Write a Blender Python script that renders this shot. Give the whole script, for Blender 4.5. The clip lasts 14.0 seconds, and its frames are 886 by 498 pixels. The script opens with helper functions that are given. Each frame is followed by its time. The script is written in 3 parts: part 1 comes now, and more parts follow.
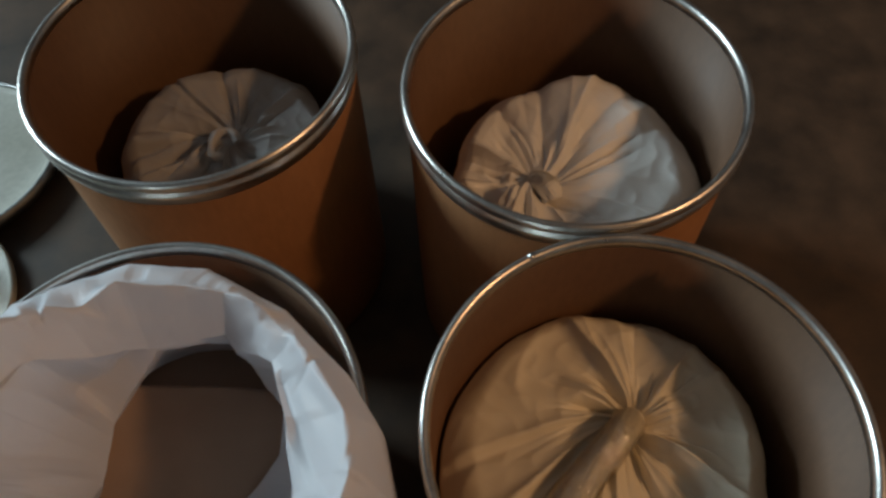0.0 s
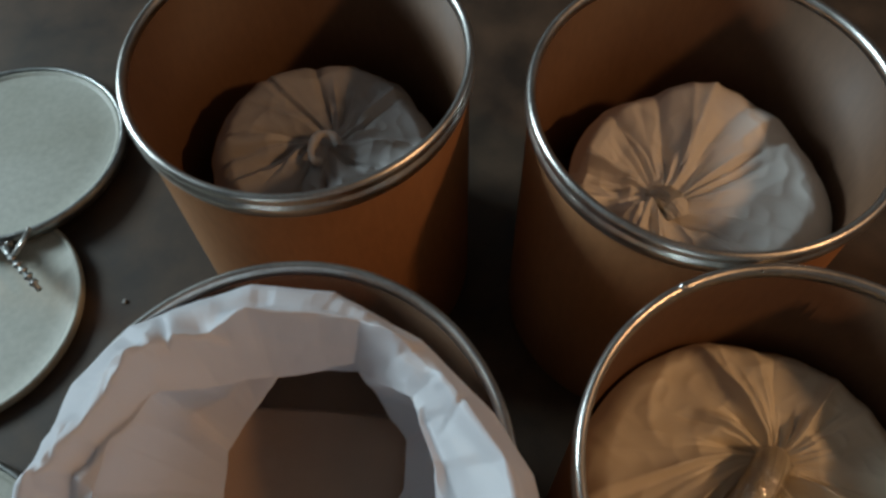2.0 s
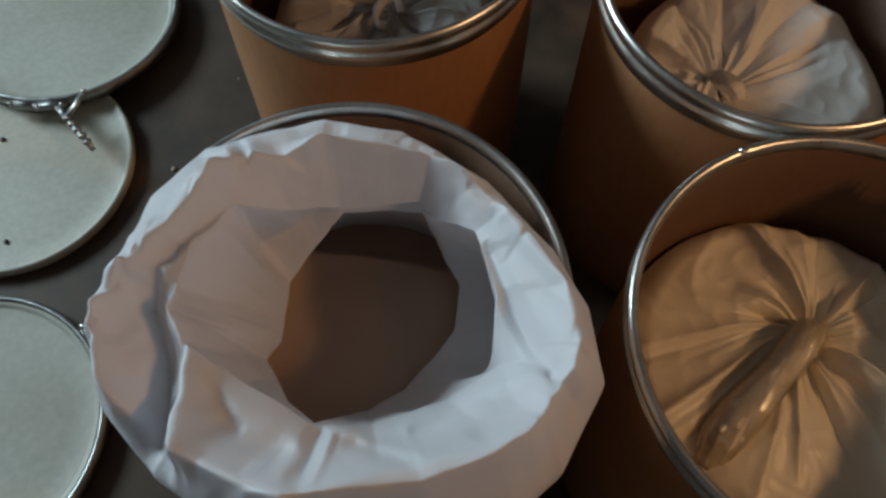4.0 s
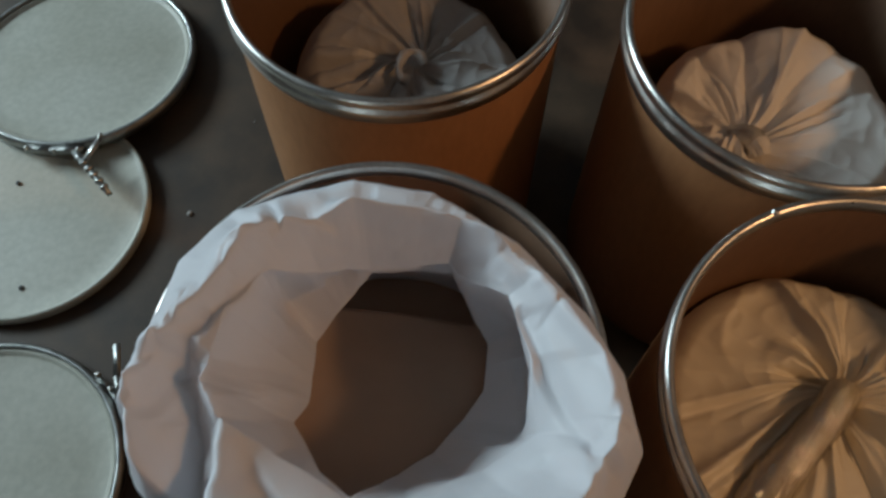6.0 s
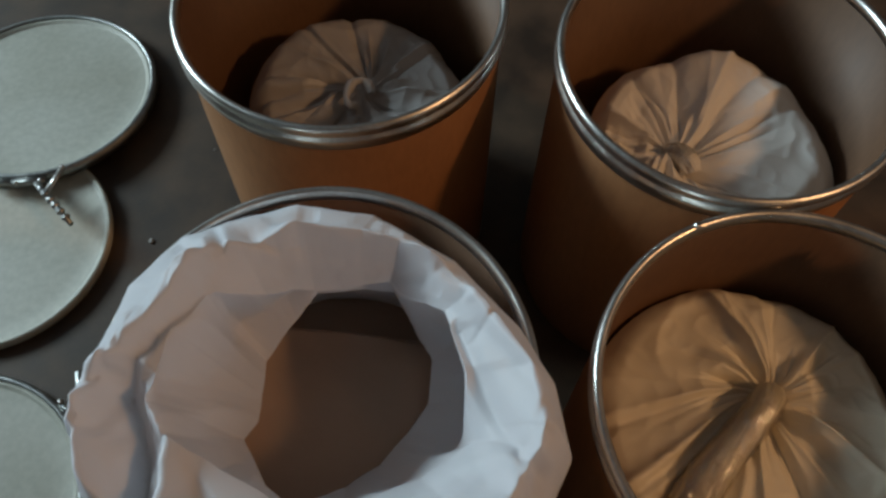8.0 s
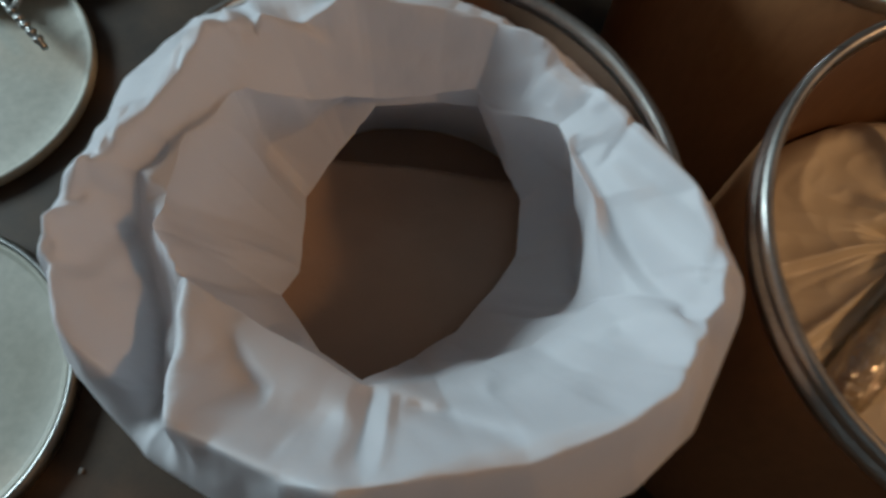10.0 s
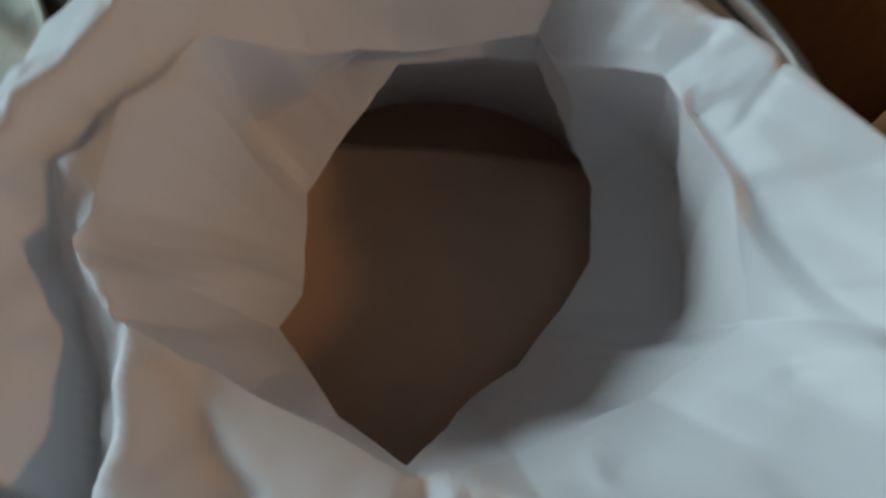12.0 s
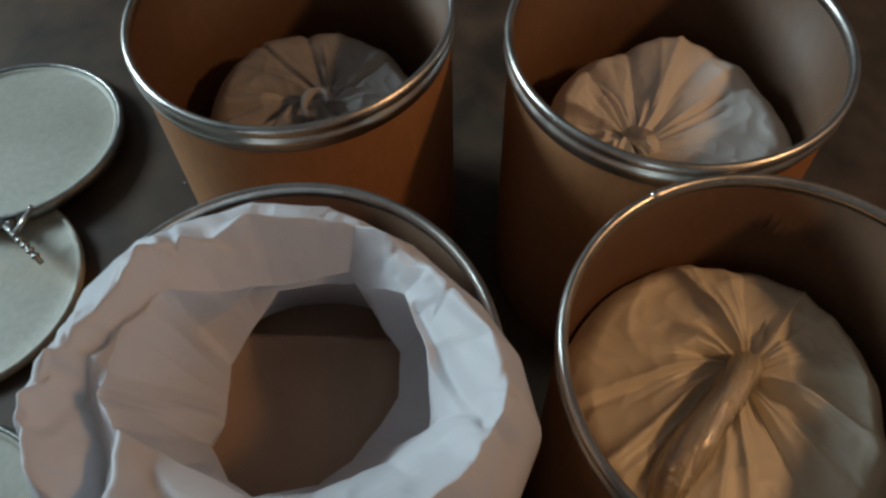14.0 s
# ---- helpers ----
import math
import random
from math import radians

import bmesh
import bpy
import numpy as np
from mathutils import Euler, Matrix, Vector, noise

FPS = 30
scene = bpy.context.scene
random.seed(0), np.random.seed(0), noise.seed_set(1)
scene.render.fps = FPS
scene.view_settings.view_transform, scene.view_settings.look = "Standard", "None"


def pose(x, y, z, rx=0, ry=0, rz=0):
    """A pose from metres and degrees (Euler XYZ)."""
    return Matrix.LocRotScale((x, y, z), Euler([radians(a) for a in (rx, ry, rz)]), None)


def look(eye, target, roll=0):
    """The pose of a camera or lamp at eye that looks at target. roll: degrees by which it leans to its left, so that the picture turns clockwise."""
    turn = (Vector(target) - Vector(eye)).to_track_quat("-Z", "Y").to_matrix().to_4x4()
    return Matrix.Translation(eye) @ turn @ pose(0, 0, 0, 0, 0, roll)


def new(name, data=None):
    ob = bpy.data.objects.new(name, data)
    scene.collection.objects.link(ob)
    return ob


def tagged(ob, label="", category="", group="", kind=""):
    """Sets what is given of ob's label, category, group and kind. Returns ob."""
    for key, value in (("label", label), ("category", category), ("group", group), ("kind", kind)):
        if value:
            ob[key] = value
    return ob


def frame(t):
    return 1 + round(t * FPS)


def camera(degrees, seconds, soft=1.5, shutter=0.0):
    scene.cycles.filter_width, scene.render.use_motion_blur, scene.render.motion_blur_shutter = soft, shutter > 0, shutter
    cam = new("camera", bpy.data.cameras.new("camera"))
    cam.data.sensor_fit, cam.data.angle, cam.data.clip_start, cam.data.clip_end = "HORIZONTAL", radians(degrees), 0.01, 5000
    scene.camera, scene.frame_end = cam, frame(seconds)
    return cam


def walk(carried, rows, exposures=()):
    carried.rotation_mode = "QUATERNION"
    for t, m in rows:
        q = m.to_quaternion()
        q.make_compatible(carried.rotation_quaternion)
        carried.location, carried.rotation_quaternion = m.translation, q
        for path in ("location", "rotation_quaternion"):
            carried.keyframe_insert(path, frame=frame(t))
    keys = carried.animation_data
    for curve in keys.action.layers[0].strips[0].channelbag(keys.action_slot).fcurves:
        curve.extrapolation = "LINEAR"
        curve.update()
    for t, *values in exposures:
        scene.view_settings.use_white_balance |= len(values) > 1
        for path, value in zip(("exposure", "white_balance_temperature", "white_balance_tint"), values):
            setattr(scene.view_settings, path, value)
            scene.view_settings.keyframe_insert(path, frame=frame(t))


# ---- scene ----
cam = camera(59.2, 14.0, soft=2.7, shutter=0.5)
PATH = [
    (0.0, -0.0075, -0.0067, 1.1262, 31.22, 1.44, -0.57),
    (0.5, -0.0389, 0.0282, 1.1154, 30.09, 1.31, 0.69),
    (1.0, -0.0731, 0.0613, 1.1108, 30.45, 1.08, 0.27),
    (1.5, -0.1004, 0.0714, 1.1066, 30.55, 0.88, -0.77),
    (2.0, -0.133, 0.0573, 1.1047, 29.71, 1.22, 0.8),
    (2.5, -0.1413, 0.0249, 1.0976, 28.33, 0.05, 1.32),
    (5.0, -0.2119, -0.0529, 1.0799, 25.66, -0.14, 6.26),
    (5.5, -0.22, -0.0407, 1.0813, 26.1, -0.25, 5.68),
    (6.0, -0.2108, -0.0082, 1.0924, 27.61, -0.2, 4.82),
    (6.5, -0.1833, 0.0153, 1.1103, 28.73, -0.72, 2.75),
    (7.0, -0.1616, 0.007, 1.1287, 29.55, -0.44, 1.76),
    (9.5, -0.2216, -0.0545, 1.0308, 24.5, -1.48, 4.93),
    (10.0, -0.2509, 0.0043, 0.9267, 21.1, -1.87, 3.5),
    (10.5, -0.2851, 0.0477, 0.7894, 19.97, -2.13, 2.57),
    (11.0, -0.2948, 0.0678, 0.7163, 19.74, -2.72, 2.28),
    (11.5, -0.2919, 0.0686, 0.7281, 19.75, -2.18, 2.2),
    (12.0, -0.2811, 0.0651, 0.785, 20.8, -1.35, 1.39),
    (12.5, -0.2424, 0.0371, 0.8898, 24.42, 0.45, 0.63),
    (13.0, -0.2017, -0.0113, 0.9884, 29.05, -0.14, -0.29),
    (13.5, -0.164, -0.0546, 1.0526, 31.36, -0.08, -1.2),
    (14.0, -0.1332, -0.0743, 1.0839, 32.92, 1.18, -0.8),
]
walk(cam, [(t, pose(x, y, z, rx, ry, rz)) for t, x, y, z, rx, ry, rz in PATH],
     [(0, -0.14, 6500, 10), (7, -0.16, 6500, 10), (9.5, -0.14, 6500, 10), (10.5, -0.17, 6500, 7), (11.3, -0.2, 6500, 4), (12, -0.17, 6500, 6), (13, -0.14, 6500, 10), (14, -0.16, 6500, 10)])

# ---- world and light ----
world = bpy.data.worlds.new("world")
scene.world = world
world.use_nodes = True
wn = world.node_tree.nodes
sky = wn.new("ShaderNodeTexSky")
sky.sky_type, sky.sun_disc = "NISHITA", False
sky.sun_elevation, sky.sun_rotation = radians(25), radians(300)
world.node_tree.links.new(sky.outputs[0], wn["Background"].inputs[0])
wn["Background"].inputs[1].default_value = 0.06


def lamp(name, kind, energy, colour, m, size=0.1, size_y=None):
    data = bpy.data.lights.new(name, kind)
    data.energy, data.color = energy, colour
    if kind == "AREA":
        data.shape, data.size, data.size_y = "RECTANGLE", size, size_y or size
    else:
        data.shadow_soft_size = size
    ob = new(name, data)
    ob.matrix_world = m
    return ob


# a warm bulb high up on one side, and a cool window opposite
lamp("warm_bulb", "POINT", 76, (1.0, 0.55, 0.25), pose(1.9, -0.26, 2.18), 0.1)
lamp("window_daylight", "AREA", 225, (0.72, 0.92, 1.0), look((-4.56, 1.9, 2.3), (-0.3, 0.35, 0.5)), 1.7, 1.3)

# ---- materials ----


def material(name, colour, rough=0.6, metal=0.0):
    m = bpy.data.materials.new(name)
    m.use_nodes = True
    bsdf = m.node_tree.nodes["Principled BSDF"]
    bsdf.inputs["Base Color"].default_value = (*colour, 1)
    bsdf.inputs["Roughness"].default_value = rough
    bsdf.inputs["Metallic"].default_value = metal
    return m, m.node_tree, bsdf


def coords(tree, scale=(1, 1, 1)):
    tc = tree.nodes.new("ShaderNodeTexCoord")
    mp = tree.nodes.new("ShaderNodeMapping")
    mp.inputs["Scale"].default_value = scale
    tree.links.new(tc.outputs["Object"], mp.inputs["Vector"])
    return mp.outputs["Vector"]


def noise_of(tree, vec, scale, detail=4.0, rough=0.55):
    n = tree.nodes.new("ShaderNodeTexNoise")
    n.inputs["Scale"].default_value, n.inputs["Detail"].default_value, n.inputs["Roughness"].default_value = scale, detail, rough
    tree.links.new(vec, n.inputs["Vector"])
    return n.outputs["Fac"]


def ramp(tree, fac, stops):
    r = tree.nodes.new("ShaderNodeValToRGB")
    el = r.color_ramp.elements
    while len(el) < len(stops):
        el.new(0.5)
    for e, (p, c) in zip(el, stops):
        e.position, e.color = p, (*c, 1)
    tree.links.new(fac, r.inputs["Fac"])
    return r.outputs["Color"]


def mix(tree, a, b, fac, kind="MIX"):
    n = tree.nodes.new("ShaderNodeMix")
    n.data_type, n.blend_type = "RGBA", kind
    for value, socket in ((fac, n.inputs[0]), (a, n.inputs[6]), (b, n.inputs[7])):
        if isinstance(value, (int, float)):
            socket.default_value = value
        elif isinstance(value, tuple):
            socket.default_value = (*value, 1)
        else:
            tree.links.new(value, socket)
    return n.outputs[2]


def bump(tree, bsdf, height, strength, distance):
    b = tree.nodes.new("ShaderNodeBump")
    b.inputs["Strength"].default_value, b.inputs["Distance"].default_value = strength, distance
    tree.links.new(height, b.inputs["Height"])
    tree.links.new(b.outputs["Normal"], bsdf.inputs["Normal"])


def grained(name, dark, light, coarse, fine, rough, strength, distance, stretch=(1, 1, 1), metal=0.0):
    """A surface whose colour wanders at two scales, with fine relief."""
    m, tree, bsdf = material(name, light, rough, metal)
    vec = coords(tree, stretch)
    a, b = noise_of(tree, vec, coarse, 5), noise_of(tree, vec, fine, 3)
    base = ramp(tree, a, [(0.32, dark), (0.68, light)])
    fleck = ramp(tree, b, [(0.3, (0.78, 0.78, 0.78)), (0.7, (1.0, 1.0, 1.0))])
    tree.links.new(mix(tree, base, fleck, 0.7, "MULTIPLY"), bsdf.inputs["Base Color"])
    bump(tree, bsdf, b, strength, distance)
    spread = tree.nodes.new("ShaderNodeMapRange")
    spread.inputs["To Min"].default_value, spread.inputs["To Max"].default_value = max(rough - 0.12, 0.05), min(rough + 0.1, 1)
    tree.links.new(a, spread.inputs["Value"])
    tree.links.new(spread.outputs[0], bsdf.inputs["Roughness"])
    return m


FLOOR = grained("dark_floor", (0.026, 0.0165, 0.010), (0.09, 0.054, 0.031), 8, 240, 0.62, 0.12, 0.001)
KRAFT = grained("kraft_board", (0.31, 0.135, 0.054), (0.375, 0.175, 0.074), 9, 120, 0.62, 0.12, 0.001, (1, 1, 0.35))
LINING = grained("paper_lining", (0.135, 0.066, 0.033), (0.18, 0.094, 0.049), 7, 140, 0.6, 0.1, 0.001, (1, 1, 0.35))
STEEL = grained("galvanised_steel", (0.64, 0.63, 0.6), (0.78, 0.77, 0.74), 24, 220, 0.33, 0.1, 0.0006, metal=1.0)
LID = grained("off_white_lid_paint", (0.41, 0.405, 0.34), (0.51, 0.515, 0.455), 4, 90, 0.5, 0.08, 0.0008)
LATCH = grained("dull_zinc", (0.33, 0.34, 0.33), (0.5, 0.51, 0.5), 40, 200, 0.38, 0.1, 0.0005, metal=1.0)
WALL = grained("plain_wall", (0.15, 0.15, 0.155), (0.19, 0.19, 0.195), 2, 60, 0.85, 0.2, 0.002)
CRUMB = grained("pale_crumb", (0.3, 0.28, 0.26), (0.45, 0.43, 0.4), 60, 300, 0.8, 0.2, 0.0005)
HOLE = grained("dark_rivet", (0.03, 0.028, 0.025), (0.06, 0.055, 0.05), 80, 300, 0.6, 0.1, 0.0005)


def plastic(name, dark, light, rough, through_light, wrinkle=0.5, size=34, facets=0.1):
    """Thin polythene film: a soft sheen, some light through it, fine wrinkles."""
    m, tree, bsdf = material(name, light, rough)
    vec = coords(tree)
    a, b = noise_of(tree, vec, 7, 4), noise_of(tree, vec, size, 5, 0.6)
    tree.links.new(ramp(tree, a, [(0.3, dark), (0.7, light)]), bsdf.inputs["Base Color"])
    bump(tree, bsdf, b, wrinkle, 0.004)
    # flat crumpled facets with sharp creases between them, over the fine wrinkles
    shift = tree.nodes.new("ShaderNodeVectorMath")
    shift.operation = "MULTIPLY_ADD"
    warp = tree.nodes.new("ShaderNodeTexNoise")
    warp.inputs["Scale"].default_value = 9
    tree.links.new(vec, warp.inputs["Vector"])
    tree.links.new(warp.outputs["Color"], shift.inputs[0])
    shift.inputs[1].default_value = (0.05, 0.05, 0.05)
    tree.links.new(vec, shift.inputs[2])
    under = bsdf.inputs["Normal"].links[0].from_node
    for scale, distance in ((13, 0.014), (40, 0.003)):
        cell = tree.nodes.new("ShaderNodeTexVoronoi")
        cell.inputs["Scale"].default_value = scale
        tree.links.new(shift.outputs[0], cell.inputs["Vector"])
        crease = tree.nodes.new("ShaderNodeBump")
        crease.inputs["Strength"].default_value, crease.inputs["Distance"].default_value = facets, distance
        tree.links.new(cell.outputs["Distance"], crease.inputs["Height"])
        tree.links.new(under.outputs["Normal"], crease.inputs["Normal"])
        tree.links.new(crease.outputs["Normal"], bsdf.inputs["Normal"])
        under = crease
    if through_light:
        thin = tree.nodes.new("ShaderNodeBsdfTranslucent")
        thin.inputs["Color"].default_value = (*light, 1)
        blend = tree.nodes.new("ShaderNodeMixShader")
        blend.inputs[0].default_value = through_light
        tree.links.new(bsdf.outputs[0], blend.inputs[1])
        tree.links.new(thin.outputs[0], blend.inputs[2])
        tree.links.new(blend.outputs[0], tree.nodes["Material Output"].inputs["Surface"])
    return m


BAG_WHITE = plastic("white_film", (0.79, 0.8, 0.845), (0.86, 0.87, 0.915), 0.5, 0.32, 0.14, 34, 0.16)
BAG_TAN = plastic("tan_film", (0.76, 0.69, 0.55), (0.84, 0.77, 0.63), 0.4, 0.0, 0.3)
BAG_CREAM = plastic("cream_film", (0.8, 0.77, 0.73), (0.88, 0.85, 0.81), 0.4, 0.0, 0.3)
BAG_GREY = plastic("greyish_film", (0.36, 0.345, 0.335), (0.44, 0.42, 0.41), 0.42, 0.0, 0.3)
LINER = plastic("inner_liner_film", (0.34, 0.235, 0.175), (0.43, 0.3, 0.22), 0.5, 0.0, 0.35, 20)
TAPE = bpy.data.materials.new("clear_tape")
TAPE.use_nodes = True
tape_tree = TAPE.node_tree
clear, shine, film_mix = [tape_tree.nodes.new(n) for n in ("ShaderNodeBsdfTransparent", "ShaderNodeBsdfGlossy", "ShaderNodeMixShader")]
clear.inputs[0].default_value = (0.98, 0.96, 0.9, 1)
shine.inputs["Roughness"].default_value = 0.1
film_mix.inputs[0].default_value = 0.34
bump(tape_tree, shine, noise_of(tape_tree, coords(tape_tree), 75, 3), 1.0, 0.01)
for a, b in ((clear, 1), (shine, 2)):
    tape_tree.links.new(a.outputs[0], film_mix.inputs[b])
tape_tree.links.new(film_mix.outputs[0], tape_tree.nodes["Material Output"].inputs["Surface"])

# ---- mesh helpers ----


def finish(bm, name, mat, smooth=True):
    me = bpy.data.meshes.new(name)
    bmesh.ops.recalc_face_normals(bm, faces=bm.faces)
    bm.to_mesh(me)
    bm.free()
    for p in me.polygons:
        p.use_smooth = smooth
    me.materials.append(mat)
    return me


def part(name, bm, mat, parent, label="", smooth=True):
    ob = new(name, finish(bm, name, mat, smooth))
    ob.parent = parent
    if label:
        ob["label"] = label
    return ob


def thing(name, m, label, category, group="", kind=""):
    ob = new(name)
    ob.empty_display_size = 0.05
    ob.matrix_world = m
    return tagged(ob, label, category, group, kind)


def box(lo, hi, bevel=0.0):
    bm = bmesh.new()
    bmesh.ops.create_cube(bm, size=1)
    for v in bm.verts:
        v.co = [lo[i] + (v.co[i] + 0.5) * (hi[i] - lo[i]) for i in range(3)]
    if bevel:
        bmesh.ops.bevel(bm, geom=bm.edges[:], offset=bevel, segments=2, affect="EDGES")
    return bm


def lathe(profile, steps=128, closed=False):
    """Turns a profile of (radius, height) round the z axis."""
    bm = bmesh.new()
    rings = []
    for r, z in profile:
        rings.append([bm.verts.new((r * math.cos(a), r * math.sin(a), z)) for a in np.linspace(0, 2 * math.pi, steps, endpoint=False)])
    pairs = list(zip(rings, rings[1:])) + ([(rings[-1], rings[0])] if closed else [])
    for p, q in pairs:
        for i in range(steps):
            j = (i + 1) % steps
            bm.faces.new((p[i], p[j], q[j], q[i]))
    return bm


def bead(r, z, thick, high, n=10):
    """A closed rounded profile about (r, z)."""
    return [(r + thick * math.cos(a), z + high * math.sin(a)) for a in np.linspace(0, 2 * math.pi, n, endpoint=False)]


def tube(points, radii, sides=16, wobble=0.0, seed=1, twist=0.0, cap=True):
    """A round body along a line of points, whose radius may be pleated."""
    bm = bmesh.new()
    rng = random.Random(seed)
    pleat = [rng.uniform(-1, 1) for _ in range(sides)]
    rings = []
    fine = np.linspace(0, len(points) - 1, 6 * len(points))
    track = np.array([np.interp(fine, range(len(points)), [p[c] for p in points]) for c in range(3)]).T
    radii = np.interp(fine, range(len(radii)), radii)
    for _ in range(4):
        track[1:-1] = (track[:-2] + 2 * track[1:-1] + track[2:]) / 4
    twist = twist / 6
    pts = [Vector(p) for p in track]
    for k, p in enumerate(pts):
        ahead = (pts[min(k + 1, len(pts) - 1)] - pts[max(k - 1, 0)]).normalized()
        side = ahead.cross(Vector((0.1, 0.2, 1))).normalized()
        up = side.cross(ahead)
        ring = []
        for i in range(sides):
            a = 2 * math.pi * i / sides + twist * k
            r = radii[k] * (1 + wobble * pleat[i] + 0.8 * wobble * noise.noise(Vector((3 * math.cos(a), 3 * math.sin(a), k * 0.16 + seed))) + 0.5 * wobble * noise.noise(Vector((1.2 * math.cos(a), 1.2 * math.sin(a), k * 0.7 + seed))))
            ring.append(bm.verts.new(p + side * (r * math.cos(a)) + up * (r * math.sin(a))))
        rings.append(ring)
    for p, q in zip(rings, rings[1:]):
        for i in range(sides):
            bm.faces.new((p[i], p[(i + 1) % sides], q[(i + 1) % sides], q[i]))
    if cap:
        bm.faces.new(rings[0])
        bm.faces.new(rings[-1])
    return bm


def bar(p, q, wide, high, bevel=0.001):
    """A flat bar from p to q."""
    p, q = Vector(p), Vector(q)
    d = q - p
    bm = box((-wide / 2, 0, -high / 2), (wide / 2, d.length, high / 2), bevel)
    turn = d.normalized().to_track_quat("Y", "Z").to_matrix().to_4x4()
    bm.transform(Matrix.Translation(p) @ turn)
    return bm


def around(knots, az):
    """A value that runs evenly round the circle through knots of (degrees, value)."""
    k = sorted(knots)
    xs = [k[-1][0] - 360] + [a for a, _ in k] + [k[0][0] + 360]
    ys = [k[-1][1]] + [v for _, v in k] + [k[0][1]]
    return float(np.interp(az % 360, xs, ys))


# ---- the room ----
floor_bm = bmesh.new()
bmesh.ops.create_grid(floor_bm, x_segments=60, y_segments=60, size=5.0)
floor = tagged(new("floor", finish(floor_bm, "floor", FLOOR)), "dark grey-brown concrete floor with faint stains", "floor", kind="structure")
for name, lo, hi in (("wall_north", (-4.75, 3.4, 0), (3.0, 3.5, 3.3)), ("wall_south", (-4.75, -3.1, 0), (3.0, -3.0, 3.3)), ("wall_east", (3.0, -3.1, 0), (3.1, 3.5, 3.3))):
    tagged(new(name, finish(box(lo, hi), name, WALL, False)), "plain dim painted wall of the storeroom", "wall", kind="structure")
west = tagged(new("wall_west"), "plain dim painted wall with a window opening", "wall", kind="structure")
for lo, hi in (((-4.75, -3.0, 0), (-4.65, 1.0, 3.3)), ((-4.75, 2.8, 0), (-4.65, 3.4, 3.3)), ((-4.75, 1.0, 0), (-4.65, 2.8, 1.6)), ((-4.75, 1.0, 3.0), (-4.65, 2.8, 3.3))):
    part("wall_section", box(lo, hi), WALL, west, smooth=False)
tagged(new("ceiling", finish(box((-4.75, -3.1, 3.3), (3.1, 3.5, 3.4)), "ceiling", WALL, False)), "plain dim painted ceiling", "ceiling", kind="structure")

# ---- fibre drums ----
RIM = 0.47
R_OUT = 0.195


def fibre_drum(x, y, turn, label, seam=False):
    drum = thing("fibre_drum", pose(x, y, 0, 0, 0, turn), label, "drum", "open fibre drums")
    ro, ri = 0.191, 0.187
    mid = (ro + ri) / 2
    part("shell", lathe([(mid, 0.002), (mid, 0.461), (ro - 0.001, 0.461), (ro, 0.459), (ro, 0.2), (ro, 0.004), (ro - 0.002, 0.002)], closed=True), KRAFT, drum, "brown kraft board wall")
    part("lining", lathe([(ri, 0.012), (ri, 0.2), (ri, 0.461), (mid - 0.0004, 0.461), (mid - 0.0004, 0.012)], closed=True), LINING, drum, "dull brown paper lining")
    part("base", lathe([(0.0005, 0.006), (ri - 0.001, 0.006), (ri - 0.001, 0.014), (0.0005, 0.014)], 64), KRAFT, drum)
    # steel band folded over the top edge: curled lip, neck, and a swage below it
    band = [(0.1866, 0.461), (0.1867, 0.4675), (0.1883, 0.4715), (0.1909, 0.4735), (0.1939, 0.473), (0.1961, 0.4702), (0.1968, 0.4665), (0.1961, 0.463), (0.1939, 0.4605),
            (0.1929, 0.458), (0.1939, 0.4555), (0.1961, 0.453), (0.1968, 0.4495), (0.1961, 0.446), (0.1939, 0.4432), (0.1926, 0.44), (0.1921, 0.434), (0.1911, 0.433), (0.1911, 0.4615)]
    part("steel_rim", lathe(band, 160, True), STEEL, drum, "galvanised steel rim with a rolled lip")
    if seam:
        part("rim_weld", bar((0.192, -0.003, 0.4732), (0.192, 0.003, 0.4732), 0.007, 0.0018, 0.0005), STEEL, drum, "small bright weld on the rim")
    return drum


DRUMS = {"open": (-0.284, 0.21), "tan": (0.1531, 0.2084), "grey": (-0.3166, 0.6688), "cream": (0.1304, 0.6048)}
for (key, (x, y)), turn, says in zip(DRUMS.items(), (250, 117, 160, 205), ("white bag folded over its rim", "tan taped bag inside", "greyish tied bag inside", "cream taped bag inside")):
    fibre_drum(x, y, turn, "open brown fibre drum, " + says, key == "tan")

# ---- gathered bags ----


def crumple(x, y, seed, scale):
    """Sharp-ridged wrinkles, 0 to 1."""
    v = 1 - abs(noise.noise(Vector((x * scale, y * scale, seed * 1.7)))) * 2.2
    return max(v, 0.0) ** 2


